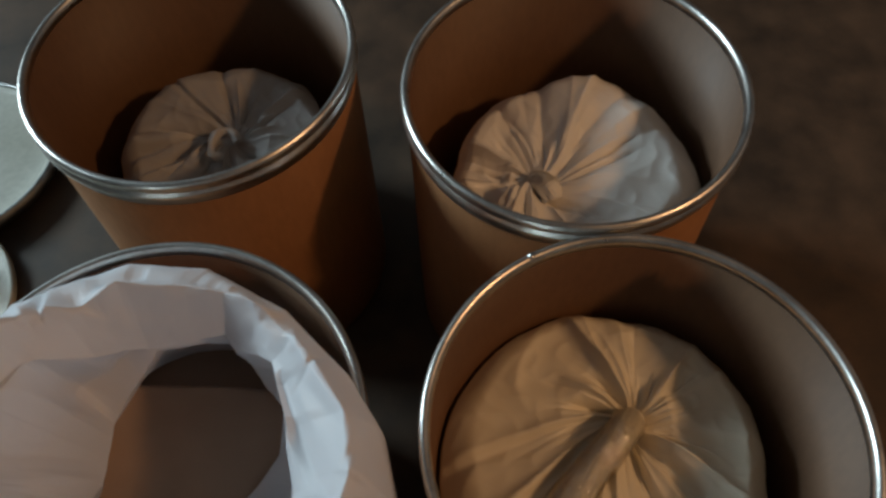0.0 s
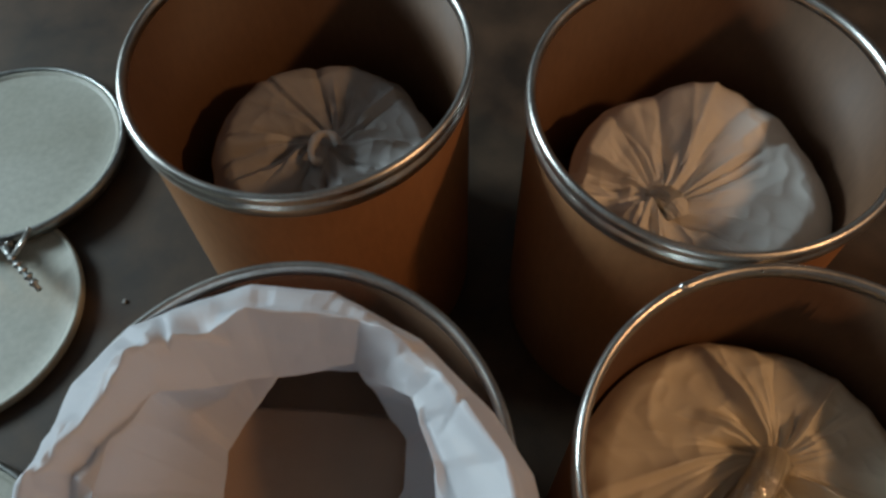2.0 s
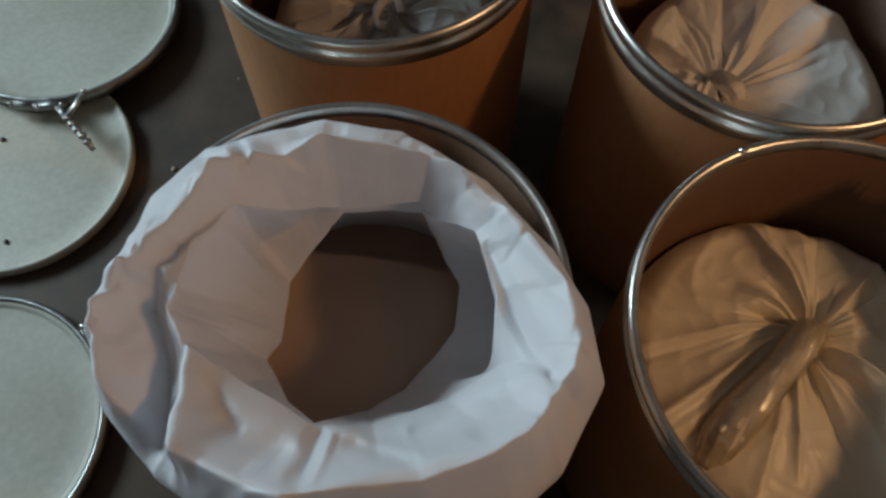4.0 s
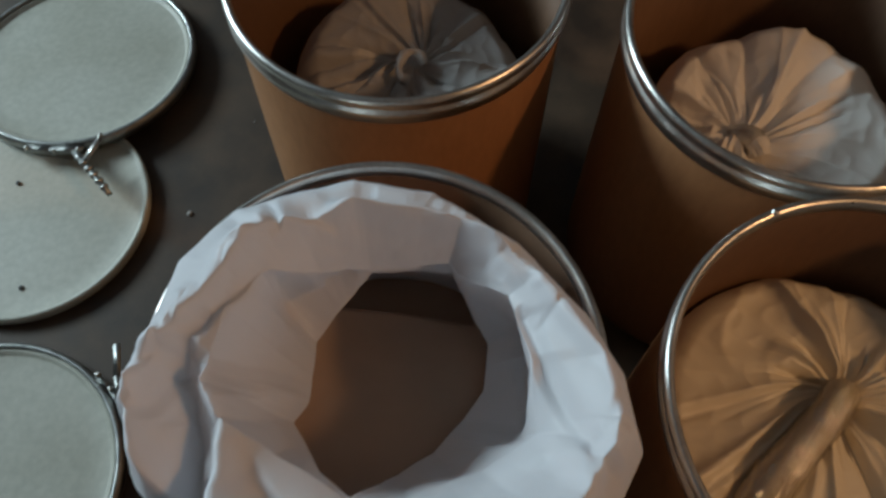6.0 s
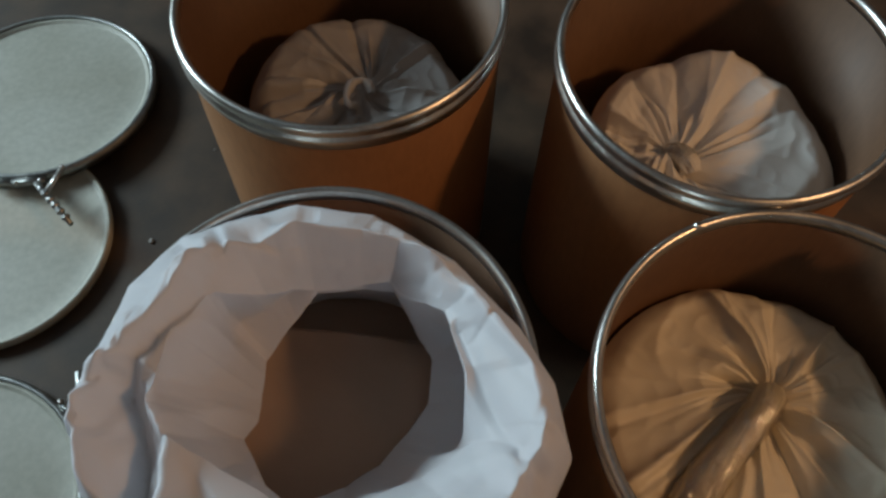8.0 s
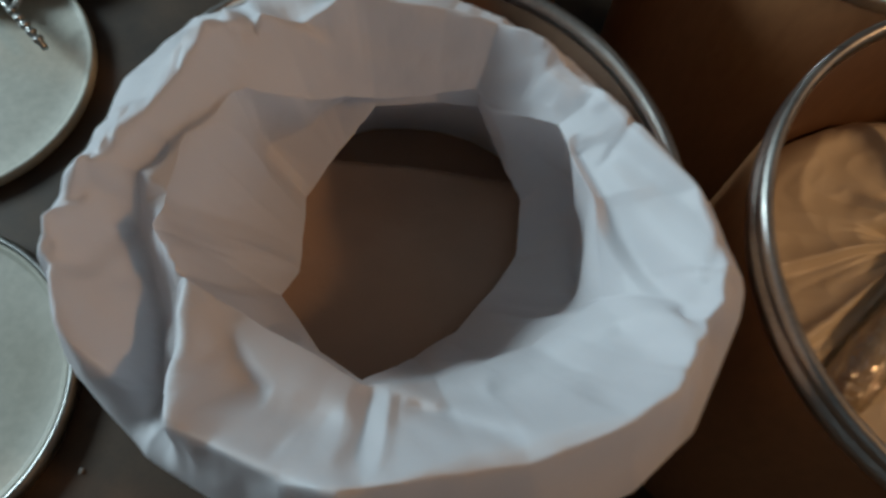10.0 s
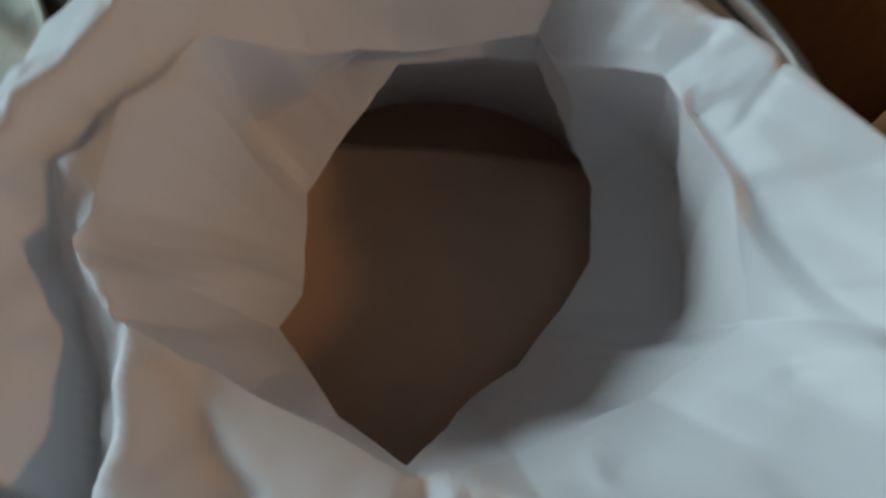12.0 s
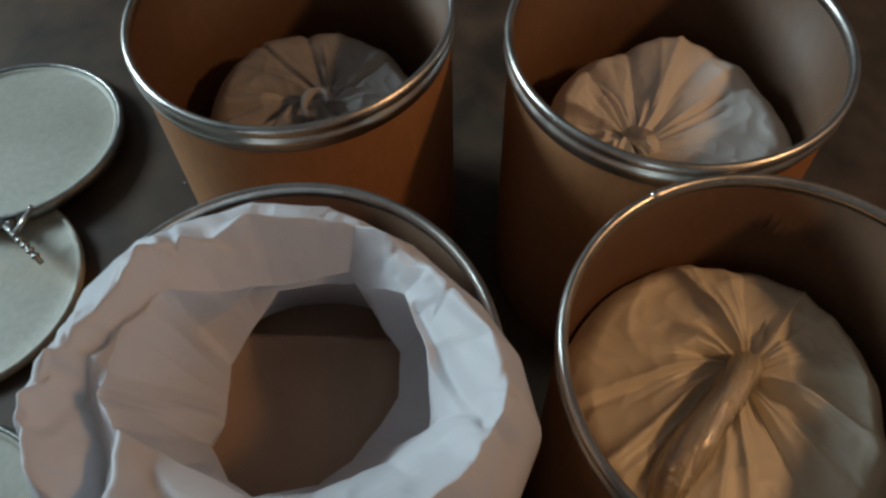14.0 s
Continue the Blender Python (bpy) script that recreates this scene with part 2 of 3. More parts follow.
def gathered_sheet(knot, zk, zmid, zedge, reach, seed, pleats=46, deep=0.008, swirl=0.5, loose=0.014, facets=11, aside=(0.0, 0.0)):
    """A filled bag's top, pleated towards a knot that lies off its middle (drum's middle at the origin)."""
    rng = np.random.default_rng(seed)
    na, ns = 360, 72
    th = np.linspace(0, 2 * math.pi, na, endpoint=False)[None, :]
    s = np.linspace(0, 1, ns + 1)[:, None]

    def facet(n, turn):
        """Runs straight from corner to corner round the circle."""
        f = np.sort((np.arange(n) + rng.uniform(-0.35, 0.35, n)) * 2 * math.pi / n % (2 * math.pi))
        h = rng.uniform(-1, 1, n)
        return np.interp((th + turn) % (2 * math.pi), np.r_[f[-1] - 2 * math.pi, f, f[0] + 2 * math.pi], np.r_[h[-1], h, h[0]])

    edge = reach - loose * np.abs(facet(facets, 0.0))
    kx, ky = knot[0] - aside[0], knot[1] - aside[1]
    b = kx * np.cos(th) + ky * np.sin(th)
    far = -b + np.sqrt(np.maximum(b * b - kx * kx - ky * ky + edge * edge, 1e-6))
    along = far * (0.05 + 0.95 * s)
    turned = th + swirl * (1 - s) ** 4
    x, y = knot[0] + along * np.cos(th), knot[1] + along * np.sin(th)
    inward = np.minimum(1, 0.1825 / np.hypot(x, y))
    x, y = x * inward, y * inward
    drop = np.clip((s - 0.78) / 0.22, 0, None) ** 1.6
    z = zk + (zmid - zk) * np.sin(np.minimum(s * 2.4, 1) * math.pi / 2) - (zmid - zedge) * drop
    z = z + facet(facets, 0.3) * deep * 0.75 * np.sin(math.pi * np.minimum(s * 0.95, 1)) + facet(facets + 6, 0.1) * deep * 0.7 * np.sqrt(s) * (1 - 0.5 * s)
    # peaks where the film stands up along its edge
    z = z + 1.3 * deep * np.maximum(facet(facets + 4, 0.7), -0.3) * np.clip((s - 0.35) / 0.35, 0, 1) * np.clip((1.04 - s) / 0.12, 0, 1)
    for n in range(pleats + 44):
        a, start, end = rng.uniform(0, 2 * math.pi), rng.choice([0.0, 0.0, 0.05, 0.25]), rng.choice([0.3, 0.45, 0.7, 1.05])
        bend, high = rng.normal(0, 0.12), rng.choice([-1.0, -0.8, 0.7, 1.0]) * rng.uniform(0.5, 1.2) * deep
        wide = rng.uniform(0.0022, 0.0065) * (0.7 + 1.6 * s)
        if n >= pleats:
            start, end, high, wide = 0.0, rng.uniform(0.22, 0.5), rng.choice([-1, 1]) * rng.uniform(0.003, 0.006), rng.uniform(0.0012, 0.0026) * (0.8 + 3 * s)
        off = np.abs((turned + bend * s - a + math.pi) % (2 * math.pi) - math.pi) * along
        window = np.clip((s - start) * 9, 0, 1) * np.clip((end - s) * 4.5, 0, 1)
        z = z + high * np.exp(-off / wide) * window * (0.45 + 0.55 * np.minimum(s * 4, 1))
    bm = bmesh.new()
    rings = []
    for j in range(ns + 1):
        ring = []
        for i in range(na):
            px, py = float(x[j, i]), float(y[j, i])
            w = 0.0035 * crumple(px, py, seed, 13) + 0.0014 * crumple(px, py, seed + 3, 38)
            ring.append(bm.verts.new((px, py, float(z[j, i]) + w * min(j / 14, 1))))
        rings.append(ring)
    for a, b in zip(rings, rings[1:]):
        for i in range(na):
            bm.faces.new((a[i], a[(i + 1) % na], b[(i + 1) % na], b[i]))
    # the side of the bag goes on down to the drum's base
    low = [bm.verts.new((v.co.x * 0.99, v.co.y * 0.99, 0.018)) for v in rings[-1]]
    for i in range(na):
        bm.faces.new((rings[-1][i], rings[-1][(i + 1) % na], low[(i + 1) % na], low[i]))
    bm.faces.new(rings[0])
    bm.faces.new(low)
    return bm


def bag_at(key, label, **shape):
    x, y = DRUMS[key]
    bag = thing("plastic_bag", pose(x, y, 0), label, "bag", "closed plastic bags")
    return bag, gathered_sheet(**shape)


# tan bag, its long neck laid over and bound with clear tape
bag, sheet = bag_at("tan", "tan plastic bag gathered into a taped neck, filling the drum", knot=(0.02, 0.055), zk=0.318, zmid=0.335, zedge=0.3, reach=0.182, seed=4, deep=0.0095, swirl=0.4, loose=0.01, aside=(-0.016, 0.01), pleats=74)
part("film", sheet, BAG_TAN, bag)
line = [(0.022, 0.055, 0.318), (0.016, 0.05, 0.338), (0.0, 0.03, 0.352), (-0.022, 0.004, 0.356), (-0.045, -0.022, 0.354), (-0.066, -0.046, 0.347), (-0.084, -0.068, 0.338), (-0.1, -0.088, 0.328)]
neck = part("neck", tube(line, [0.012, 0.0155, 0.014, 0.0145, 0.016, 0.0185, 0.0185, 0.011], 44, 0.05, 3, 0.3), BAG_TAN, bag, "twisted neck of the tan bag")
part("tape", tube(line[1:], [0.0172, 0.016, 0.0165, 0.018, 0.0205, 0.0205, 0.0125], 44, 0.12, 8, 0.3, False), TAPE, neck, "glossy clear adhesive tape wound round")

bag, sheet = bag_at("cream", "cream plastic bag gathered and taped at its neck", knot=(-0.04, -0.045), zk=0.344, zmid=0.356, zedge=0.318, reach=0.16, aside=(0.015, -0.022), seed=11, deep=0.011, facets=9, swirl=0.5, loose=0.026, pleats=70)
part("film", sheet, BAG_CREAM, bag)
line = [(-0.038, -0.043, 0.338), (-0.036, -0.048, 0.35), (-0.031, -0.056, 0.358), (-0.025, -0.066, 0.359), (-0.02, -0.077, 0.353)]
neck = part("neck", tube(line, [0.013, 0.0135, 0.0125, 0.0135, 0.012], 40, 0.26, 7, 0.2), BAG_CREAM, bag, "short twisted neck of the cream bag")
part("tape", tube(line[:4], [0.0155, 0.0158, 0.015, 0.0155], 40, 0.1, 7, 0.2, False), TAPE, neck, "glossy clear adhesive tape wound round")

bag, sheet = bag_at("grey", "greyish white plastic bag tied in a loose knot", knot=(0.02, -0.02), zk=0.334, zmid=0.336, zedge=0.3, reach=0.152, aside=(0.012, -0.022), seed=23, deep=0.010, swirl=0.5, loose=0.018, pleats=64)
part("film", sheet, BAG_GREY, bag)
loop = [(0.022 + 0.011 * math.cos(a) - 0.003 * a, -0.042 + 0.022 * math.sin(a), 0.345 + 0.01 * math.sin(a * 0.5)) for a in np.linspace(0.3, 5.6, 18)]
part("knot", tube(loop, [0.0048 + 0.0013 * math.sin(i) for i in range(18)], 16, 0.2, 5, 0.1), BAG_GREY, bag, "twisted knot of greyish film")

# ---- the open white bag ----
cx, cy = DRUMS["open"]
open_bag = thing("open_bag", pose(cx, cy, 0), "crumpled white plastic bag, mouth folded out over the drum rim", "bag")
OUTER = [(0, 0.208), (16, 0.185), (45, 0.164), (78, 0.168), (104, 0.177), (126, 0.182), (139, 0.194), (159, 0.2), (177, 0.194), (186, 0.204), (197, 0.207), (216, 0.21), (234, 0.206), (260, 0.212), (297, 0.219), (313, 0.227), (325, 0.231), (344, 0.23)]
CREST_Z = [(0, 0.515), (25, 0.5), (45, 0.495), (78, 0.504), (104, 0.508), (122, 0.512), (142, 0.53), (180, 0.537), (205, 0.54), (235, 0.525), (270, 0.55), (300, 0.545), (325, 0.535), (345, 0.535)]
EDGE_R = [(3, 0.127), (30, 0.122), (62, 0.114), (101, 0.09), (128, 0.095), (152, 0.112), (174, 0.118), (203, 0.133), (216, 0.126), (270, 0.121), (289, 0.116), (318, 0.124), (339, 0.146)]
EDGE_Z = [(3, 0.485), (30, 0.468), (62, 0.442), (101, 0.447), (128, 0.465), (152, 0.512), (174, 0.525), (203, 0.53), (216, 0.518), (270, 0.493), (289, 0.465), (318, 0.456), (339, 0.465)]
LIP_R = [(8, 0.095), (31, 0.113), (62, 0.12), (101, 0.1), (117, 0.088), (148, 0.082), (195, 0.068), (206, 0.086), (250, 0.1), (268, 0.116), (277, 0.094), (287, 0.076), (316, 0.07), (348, 0.077)]
LIP_Z = [(8, 0.355), (31, 0.362), (62, 0.42), (101, 0.425), (117, 0.4), (148, 0.372), (195, 0.375), (206, 0.378), (250, 0.45), (268, 0.482), (277, 0.42), (287, 0.358), (316, 0.354), (348, 0.354)]
# how far out the crest stands between the mouth's edge and the outer side, and where the sheet tucks back under that edge
CREST_AT = [(0, 0.66), (40, 0.62), (70, 0.45), (104, 0.42), (130, 0.36), (150, 0.34), (185, 0.5), (203, 0.76), (225, 0.82), (243, 0.68), (300, 0.66)]
TUCK = [(270, 0.0), (300, 0.05), (332, 0.15), (350, 0.8), (20, 1.0), (40, 0.5), (58, 0.1), (80, 0.3), (100, 0.6), (122, 0.9), (143, 0.8), (160, 0.2), (175, 0.0)]
# folds: the line (degrees, radius) they run along, their height in mm (grooves: minus), half width, and the side on which
# the film drops away steeply (1: left of the line, -1: right of it, 0: neither)
FOLDS = [
    # the rolled strap and the deep pocket on the side of the lids
    ([(143, 0.128), (172, 0.135), (190, 0.16), (202, 0.187)], 9, 0.016, 1), ([(152, 0.113), (174, 0.125), (192, 0.15), (205, 0.176)], -8, 0.010, 0),
    ([(197, 0.152), (216, 0.157), (232, 0.187)], -34, 0.029, 0), ([(202, 0.131), (217, 0.123), (235, 0.158), (241, 0.174)], 13, 0.021, -1),
    ([(233, 0.158), (234, 0.203)], 9, 0.013, 0), ([(217, 0.126), (247, 0.144)], -6, 0.014, 1), ([(180, 0.136), (194, 0.177)], -8, 0.011, 0), ([(179, 0.16), (195, 0.192)], 7, 0.009, 1),
    ([(186, 0.163), (201, 0.205)], 6, 0.007, 1), ([(191, 0.157), (206, 0.2)], -6, 0.007, 0), ([(181, 0.17), (194, 0.207)], -5, 0.006, 0), ([(176, 0.165), (187, 0.196)], 5, 0.006, 1)]
FOLDS += [
    # the front: a long ridge, a crushed knot of film at its middle, and a flat outer band
    ([(241, 0.17), (257, 0.171), (270, 0.181), (291, 0.167), (321, 0.197)], 19, 0.026, 0), ([(237, 0.203), (254, 0.201), (269, 0.183)], 8, 0.013, -1), ([(244, 0.15), (262, 0.152)], -11, 0.017, 0),
    ([(271, 0.13), (271, 0.164)], -8, 0.011, 0), ([(276, 0.124), (275, 0.16)], 5, 0.010, 1), ([(279, 0.124), (297, 0.156)], 7, 0.012, -1), ([(283, 0.137), (296, 0.164)], -6, 0.010, 0),
    ([(290, 0.138), (301, 0.142)], -6, 0.010, 0), ([(305, 0.14), (328, 0.165)], -9, 0.014, 0)]
FOLDS += [
    # long straight facets on the side of the tan bag
    ([(42, 0.126), (24, 0.122), (342, 0.147), (326, 0.211)], 7, 0.018, -1), ([(18, 0.13), (349, 0.156), (338, 0.19)], -9, 0.014, 1), ([(27, 0.147), (357, 0.188), (345, 0.208)], 7, 0.014, -1),
    ([(336, 0.19), (335, 0.21), (322, 0.226)], -8, 0.011, 0), ([(343, 0.203), (321, 0.231)], -6, 0.010, 1), ([(331, 0.174), (326, 0.18), (316, 0.172)], -11, 0.013, 0)]
FOLDS += [
    # two soft rolls along the back
    ([(129, 0.163), (112, 0.133), (75, 0.122), (44, 0.148)], 6, 0.014, -1), ([(138, 0.143), (116, 0.109), (62, 0.114), (46, 0.136)], 6, 0.010, -1), ([(131, 0.16), (134, 0.13)], -7, 0.011, 1), ([(142, 0.178), (141, 0.134)], -8, 0.012, 0),
    ([(125, 0.15), (85, 0.148), (60, 0.142)], -4, 0.009, 0), ([(60, 0.15), (100, 0.157), (122, 0.17)], 3, 0.010, 0)]


# besides these, short creases lie all over the cuff
crease_rng = random.Random(12)
for _ in range(76):
    az, f, lean = crease_rng.uniform(0, 360), crease_rng.uniform(0.25, 0.95), crease_rng.gauss(0, 1)
    r = around(EDGE_R, az) * (1 - f) + around(OUTER, az) * f
    turn, reach_out = crease_rng.uniform(6, 30) * crease_rng.choice((-1, 1)), 0.012 * lean
    FOLDS.append(([(az, r), (az + turn, min(max(r + reach_out, 0.08), 0.23))], crease_rng.choice((-1, 1)) * crease_rng.uniform(1.0, 2.8), crease_rng.uniform(0.004, 0.008), crease_rng.choice((-1, 0, 1))))
# and longer, slanting folds break it into flat facets
for _ in range(34):
    az, f = crease_rng.uniform(60, 325), crease_rng.uniform(0.3, 1.0)
    r = around(EDGE_R, az) * (1 - f) + around(OUTER, az) * f
    turn, reach_out = crease_rng.uniform(12, 42) * crease_rng.choice((-1, 1)), crease_rng.gauss(0, 0.035)
    FOLDS.append(([(az, r), (az + turn, min(max(r + reach_out, 0.1), 0.23))], crease_rng.choice((-1, 1)) * crease_rng.uniform(2.5, 6.0), crease_rng.uniform(0.010, 0.019), crease_rng.choice((-1, 0, 1))))
FOLD_LINES = [([(r * math.cos(radians(a)), r * math.sin(radians(a))) for a, r in line], high * 0.001, wide, steep) for line, high, wide, steep in FOLDS]

# creases down the hanging side of the mouth: degrees, depth in mm (outward: minus), half width in degrees
HANGING = [(128, 6, 14), (158, 10, 15), (186, -9, 13), (203, 7, 10), (232, -7, 14), (312, -8, 16), (345, 9, 15), (22, -9, 13), (48, 8, 13)]


def fold_height(x, y):
    total = 0.0
    for pts, high, wide, steep in FOLD_LINES:
        near = wide
        for (ax, ay), (bx, by) in zip(pts, pts[1:]):
            if min(ax, bx) - wide < x < max(ax, bx) + wide and min(ay, by) - wide < y < max(ay, by) + wide:
                dx, dy = bx - ax, by - ay
                f = min(max(((x - ax) * dx + (y - ay) * dy) / (dx * dx + dy * dy), 0), 1)
                off = math.hypot(x - ax - f * dx, y - ay - f * dy)
                if steep and (dx * (y - ay) - dy * (x - ax)) * steep > 0:
                    off *= 1.8
                near = min(near, off)
        total += high * (1 - near / wide)
    return total


def polygon(knots, az):
    """A point on a closed line that runs straight from corner to corner; corners as (degrees, radius, height)."""
    for (a0, r0, z0), (a1, r1, z1) in zip(knots, knots[1:] + [(knots[0][0] + 360, *knots[0][1:])]):
        for a in (az, az + 360):
            if a0 <= a <= a1:
                f = (a - a0) / (a1 - a0)
                p, q = [Vector((r * math.cos(radians(b)), r * math.sin(radians(b)), z)) for b, r, z in ((a0, r0, z0), (a1, r1, z1))]
                return p.lerp(q, f)


def open_bag_sheet():
    """A sleeve that comes up outside the rim, rolls over and hangs into the mouth; it runs straight from fold to fold."""
    na = 720
    steps = (4, 8, 24, 12, 12, 12, 6, 5)
    outer = [(a, r, 0.472) for a, r in OUTER]
    edge = [(a, r, z) for (a, r), (_, z) in zip(EDGE_R, EDGE_Z)]
    lip = [(a, r, z) for (a, r), (_, z) in zip(LIP_R, LIP_Z)]
    bm = bmesh.new()
    rings = [[] for _ in range(sum(steps) + 1)]
    for i in range(na):
        az = 360 * i / na
        po, pe, pl = polygon(outer, az), polygon(edge, az), polygon(lip, az)
        out = Vector((math.cos(radians(az)), math.sin(radians(az)), 0))
        inside = min(max((0.196 - po.xy.length) / 0.01, 0), 1)
        crest = pe.lerp(po, around(CREST_AT, az))
        crest.z = around(CREST_Z, az)
        hem = po + out * (0.002 - 0.008 * inside)
        hem.z = 0.418
        below = pl + out * 0.03
        below.z -= 0.05
        tuck = pe.lerp(pl, 0.5)
        under = around(TUCK, az)
        tuck = tuck.lerp(Vector((pe.x, pe.y, 0)) + out * 0.022 + Vector((0, 0, pl.z + 0.02)), under)
        line = [hem, po, crest, pe, tuck, pl, below, out * 0.165 + Vector((0, 0, 0.27)), out * 0.174 + Vector((0, 0, 0.2))]
        k = 0
        for seg, n in enumerate(steps):
            p0, p1, p2, p3 = line[max(seg - 1, 0)], line[seg], line[seg + 1], line[min(seg + 2, len(line) - 1)]
            b1, b2 = ((0.4, 0.55), (0.55, 0.3), (0.3, 0.0), (0.0, 0.3), (0.3, 0.0), (0.0, 0.4), (0.4, 0.4), (0.4, 0.4))[seg]
            for q in range(n + (seg == len(steps) - 1)):
                t = q / n
                t2, t3 = t * t, t * t * t
                p = p1 * (2 * t3 - 3 * t2 + 1) + (p2 - p0) * (0.5 * b1 * (t3 - 2 * t2 + t)) + p2 * (3 * t2 - 2 * t3) + (p3 - p1) * (0.5 * b2 * (t3 - t2))
                on = min(max((k - 3) / 6, 0), 1) * min(max((56 - k) / 8, 0), 1)
                soft = 0.0016 * (crumple(p.x + p.z * 0.6, p.y - p.z * 0.5, 2, 9) - 0.35) + 0.0012 * crumple(p.x - 0.7 * p.z, p.y + 0.8 * p.z, 8, 15) + 0.0012 * crumple(p.x - p.z, p.y + p.z, 5, 27)
                soft *= min(max((k - 6) / 8, 0.25), 1)
                lift = fold_height(p.x, p.y) * on if on else 0
                fall = min(max((k - 35) / 6, 0), 1) * min(max((60 - k) / 9, 0), 1)
                slant = az + 0.6 * (k - 48)
                hang = -0.001 * fall * sum(d * max(0.0, 1 - abs((slant - a + 180) % 360 - 180) / w) for a, d, w in HANGING) if fall else 0
                rings[k].append(bm.verts.new(p + out * (soft + lift * 0.25 + hang) + Vector((0, 0, soft * 0.6 + lift))))
                k += 1
    for p, q in zip(rings, rings[1:]):
        for i in range(na):
            bm.faces.new((p[i], p[(i + 1) % na], q[(i + 1) % na], q[i]))
    for _ in range(2):
        bmesh.ops.smooth_vert(bm, verts=bm.verts, factor=0.4, use_axis_x=True, use_axis_y=True, use_axis_z=True)
    # the turned-out cuff, and the sleeve that hangs into the drum
    sleeve = bm.copy()
    for half, gone in ((bm, range(36, sum(steps))), (sleeve, range(36))):
        half.faces.ensure_lookup_table()
        bmesh.ops.delete(half, geom=[half.faces[r * na + i] for r in gone for i in range(na)], context="FACES")
    return bm, sleeve


cuff, sleeve = open_bag_sheet()
part("cuff", cuff, BAG_WHITE, open_bag, "turned-out crumpled white cuff")
part("sleeve", sleeve, BAG_WHITE, open_bag, "sagging white inner side of the bag")

# the lining and what it holds, low inside the mouth
fill = thing("filled_liner", pose(cx, cy, 0), "dull brown-grey filled liner lying inside the open bag", "liner")
bm = bmesh.new()
rows = []
for j in range(65):
    row = []
    for i in range(96):
        a = 2 * math.pi * i / 96
        s = j / 64
        r = s * 0.166
        z = 0.335 - 0.008 * s * s - 0.045 * min(max((r * math.sin(a) + 0.06 * r * math.cos(a) - 0.098) / 0.012, 0), 1) + 0.006 * noise.noise(Vector((r * math.cos(a) * 14, r * math.sin(a) * 14, 3)))
        row.append(bm.verts.new((r * math.cos(a), r * math.sin(a), z)) if j else None)
    if j == 0:
        tip = bm.verts.new((0, 0, 0.335))
    rows.append(row)
for i in range(96):
    bm.faces.new((tip, rows[1][i], rows[1][(i + 1) % 96]))
for p, q in zip(rows[1:], rows[2:]):
    for i in range(96):
        bm.faces.new((p[i], q[i], q[(i + 1) % 96], p[(i + 1) % 96]))
low = [bm.verts.new((v.co.x, v.co.y, 0.016)) for v in rows[-1]]
for i in range(96):
    bm.faces.new((rows[-1][i], low[i], low[(i + 1) % 96], rows[-1][(i + 1) % 96]))
bm.faces.new(low)
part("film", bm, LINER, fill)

# ---- lids on the floor ----


def joined(*meshes):
    out = bmesh.new()
    for bm in meshes:
        me = bpy.data.meshes.new("piece")
        bm.to_mesh(me)
        bm.free()
        out.from_mesh(me)
        bpy.data.meshes.remove(me)
    return out


def pin(p, r, h):
    bm = bmesh.new()
    bmesh.ops.create_cone(bm, cap_ends=True, segments=14, radius1=r, radius2=r * 0.92, depth=h)
    bmesh.ops.translate(bm, verts=bm.verts, vec=p)
    return bm


def drum_lid(m, label, ringed):
    lid = thing("drum_lid", m, label, "lid", "drum lids on the floor")
    part("panel", lathe([(0.0005, 0.0135), (0.09, 0.0137), (0.15, 0.014), (0.178, 0.0145), (0.1815, 0.0155), (0.1835, 0.0185), (0.187, 0.0195), (0.19, 0.018), (0.191, 0.012), (0.19, 0.004), (0.186, 0.001), (0.0005, 0.001)], 128), LID, lid)
    if ringed:
        part("clamp_ring", lathe([(0.1905, 0.001), (0.1905, 0.0165), (0.189, 0.0205), (0.1895, 0.0225), (0.193, 0.0235), (0.197, 0.0215), (0.199, 0.013), (0.1975, 0.003), (0.194, 0.0)], 160, True), LATCH, lid, "dull steel clamp ring")
    return lid


upper = drum_lid(pose(-0.9203, 0.8682, 0.0115, -3.2, 0, 0), "off-white drum lid resting on another lid, clamp lever open", True)
under = drum_lid(pose(-0.9190, 0.5645, 0), "off-white drum lid flat on the floor under another", False)
loose = drum_lid(pose(-0.8527, 0.1464, 0), "off-white drum lid on the floor, clamp ring unlatched", True)

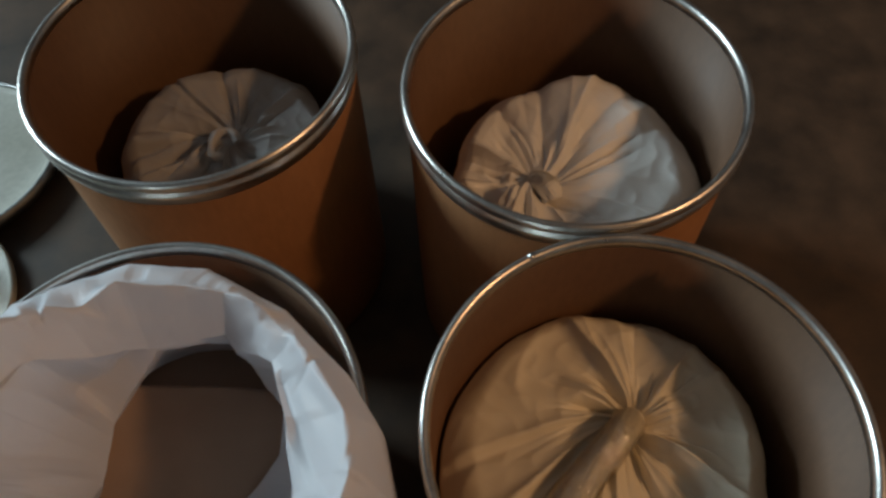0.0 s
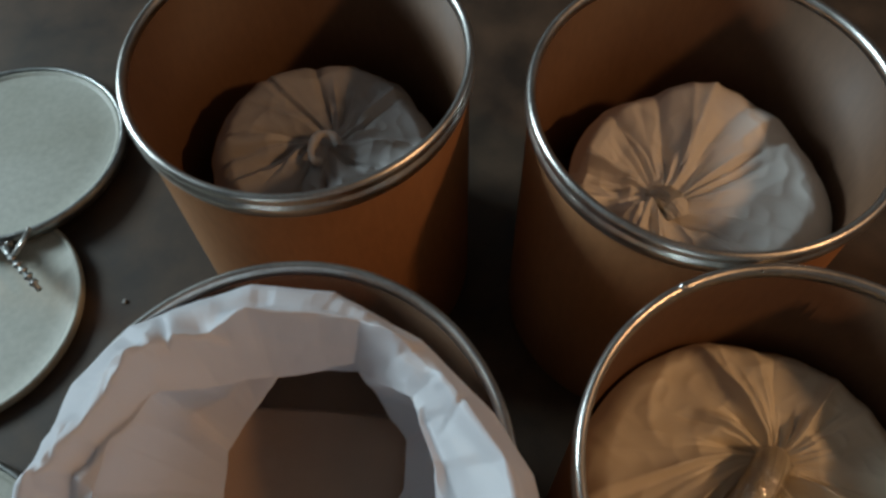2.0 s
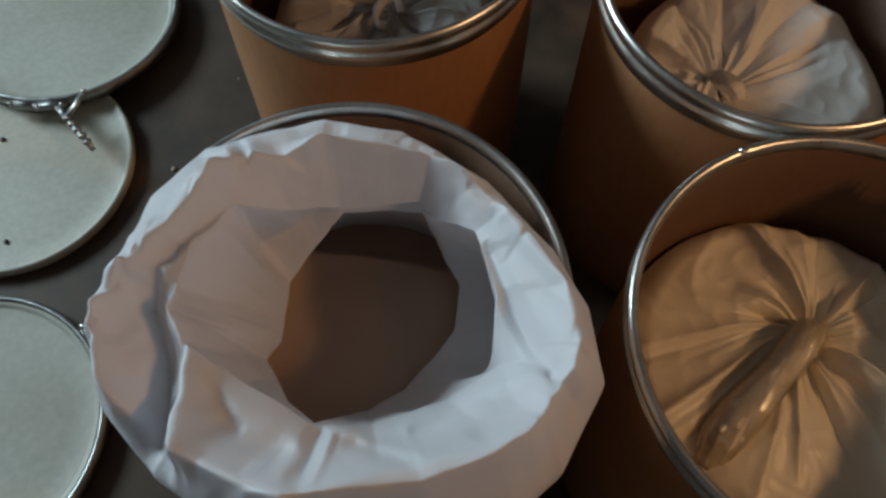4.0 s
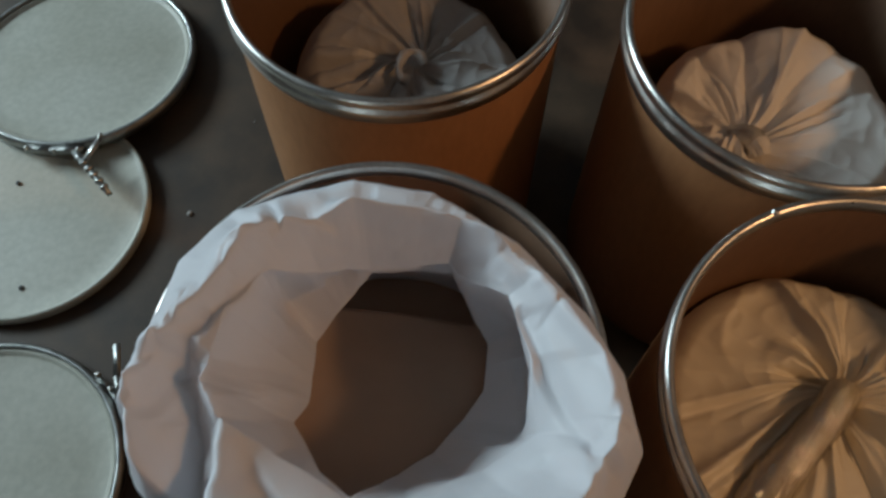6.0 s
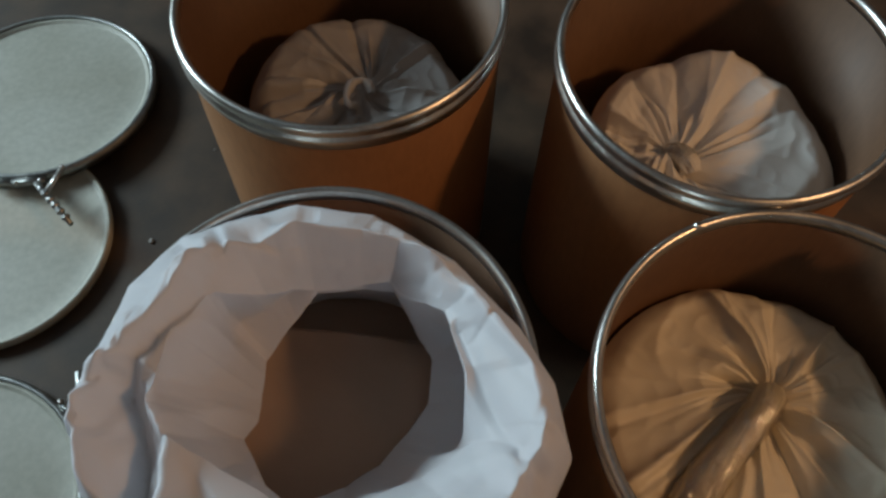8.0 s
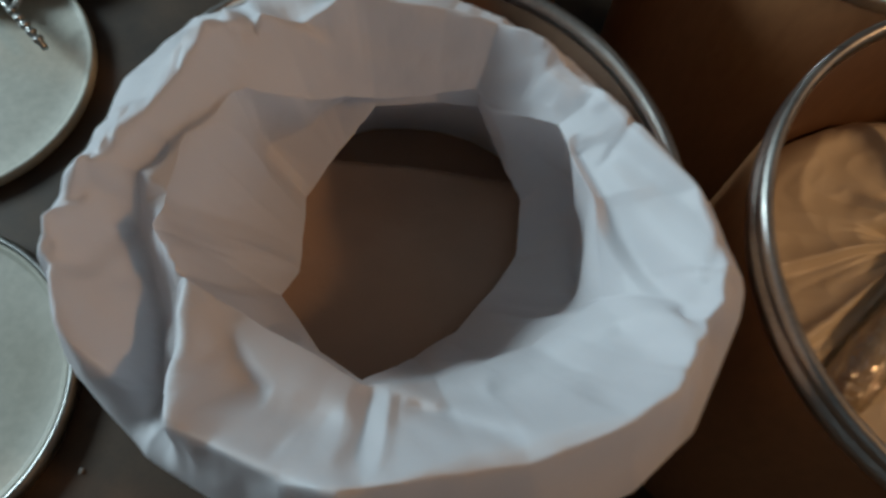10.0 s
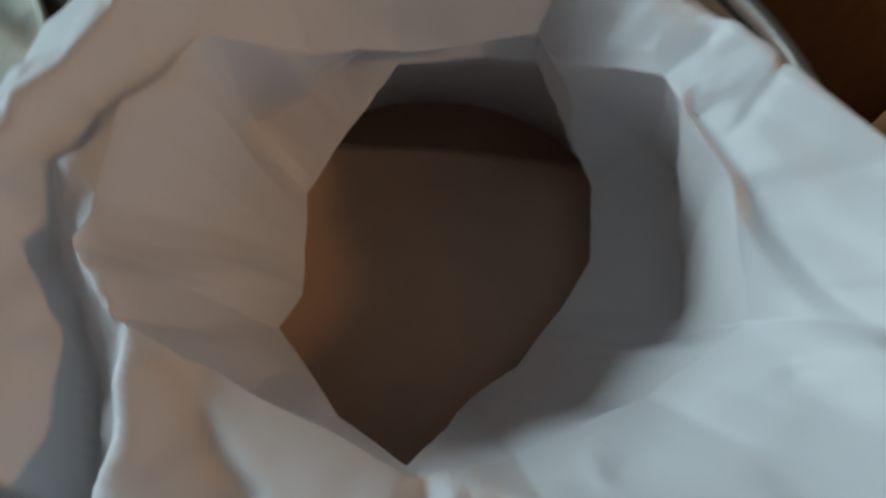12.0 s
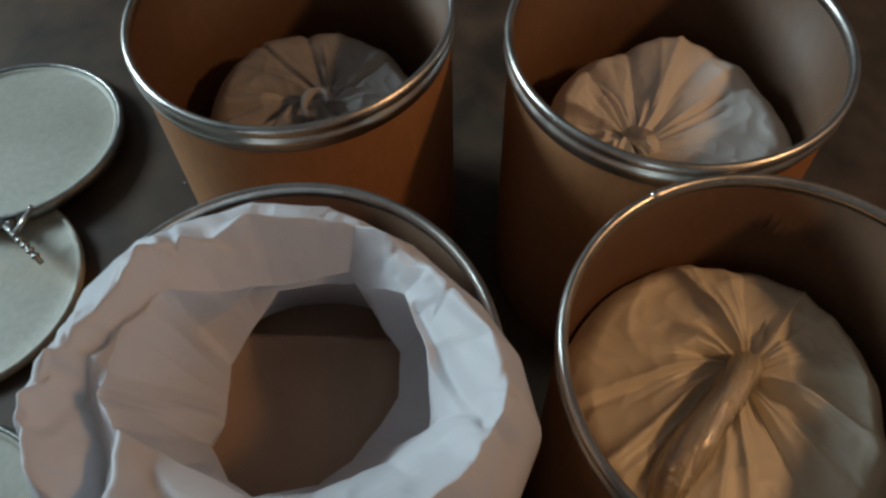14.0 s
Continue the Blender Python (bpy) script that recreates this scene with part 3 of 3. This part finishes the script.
# the open clamp of the upper lid: strap, links and a toothed lever that lies out over the lid below
strap = part("clamp_strap", joined(bar((-0.03, -0.202, 0.013), (0.02, -0.204, 0.013), 0.004, 0.014), bar((0.015, -0.206, 0.016), (0.068, -0.196, 0.018), 0.009, 0.012)), LATCH, upper, "zinc clamp strap")
for x, y in ((-0.022, -0.2055), (0.024, -0.208), (0.062, -0.2)):
    part("rivet", pin((x, y, 0.022), 0.0035, 0.006), STEEL, strap)
lever = part("lever", joined(bar((0.058, -0.205, 0.022), (0.082, -0.231, 0.03), 0.011, 0.008), bar((0.079, -0.227, 0.03), (0.146, -0.29, 0.034), 0.008, 0.01),
                             *(bar((0.086 + 0.0115 * i, -0.233 - 0.0108 * i, 0.036), (0.091 + 0.0115 * i, -0.238 - 0.0108 * i, 0.036), 0.013, 0.006) for i in range(5))), LATCH, upper, "toothed zinc clamp lever swung open")
part("link", joined(bar((0.086, -0.234, 0.033), (0.104, -0.188, 0.044), 0.009, 0.004), pin((0.104, -0.188, 0.044), 0.0045, 0.009)), STEEL, lever, "bright steel link")

# the loose lid's clamp, standing off its ring
strap = part("clamp_strap", joined(bar((0.122, 0.16, 0.014), (0.15, 0.139, 0.015), 0.005, 0.014), bar((0.148, 0.143, 0.018), (0.178, 0.108, 0.018), 0.008, 0.011)), LATCH, loose, "zinc clamp strap")
for x, y in ((0.126, 0.159), (0.15, 0.14), (0.176, 0.111)):
    part("rivet", pin((x, y, 0.024), 0.004, 0.006), STEEL, strap)
part("lever", joined(bar((0.167, 0.122, 0.026), (0.158, 0.158, 0.034), 0.008, 0.006), bar((0.159, 0.154, 0.034), (0.15, 0.2, 0.045), 0.01, 0.004)), LATCH, loose, "zinc clamp lever standing open")

# dark rivets in the lower lid's face
for x, y in ((-0.034, 0.05), (0.033, -0.132)):
    part("rivet", pin((x, y, 0.0145), 0.0042, 0.004), HOLE, under, "small dark rivet head")

# ---- crumbs on the floor ----
rng = random.Random(9)
for x, y, r in ((-0.668, 0.59, 0.0045), (-0.634, 0.064, 0.0035), (-0.62, 0.47, 0.0022), (-0.6, 0.78, 0.0022)):
    bm = bmesh.new()
    bmesh.ops.create_icosphere(bm, subdivisions=2, radius=r)
    for v in bm.verts:
        v.co *= rng.uniform(0.75, 1.15)
        v.co.z = v.co.z * 0.55 + r * 0.4
    crumb = new("crumb", finish(bm, "crumb", CRUMB))
    crumb.location = (x, y, 0)
    tagged(crumb, "small pale crumb lying on the dark floor", "crumb", "crumbs on the floor")
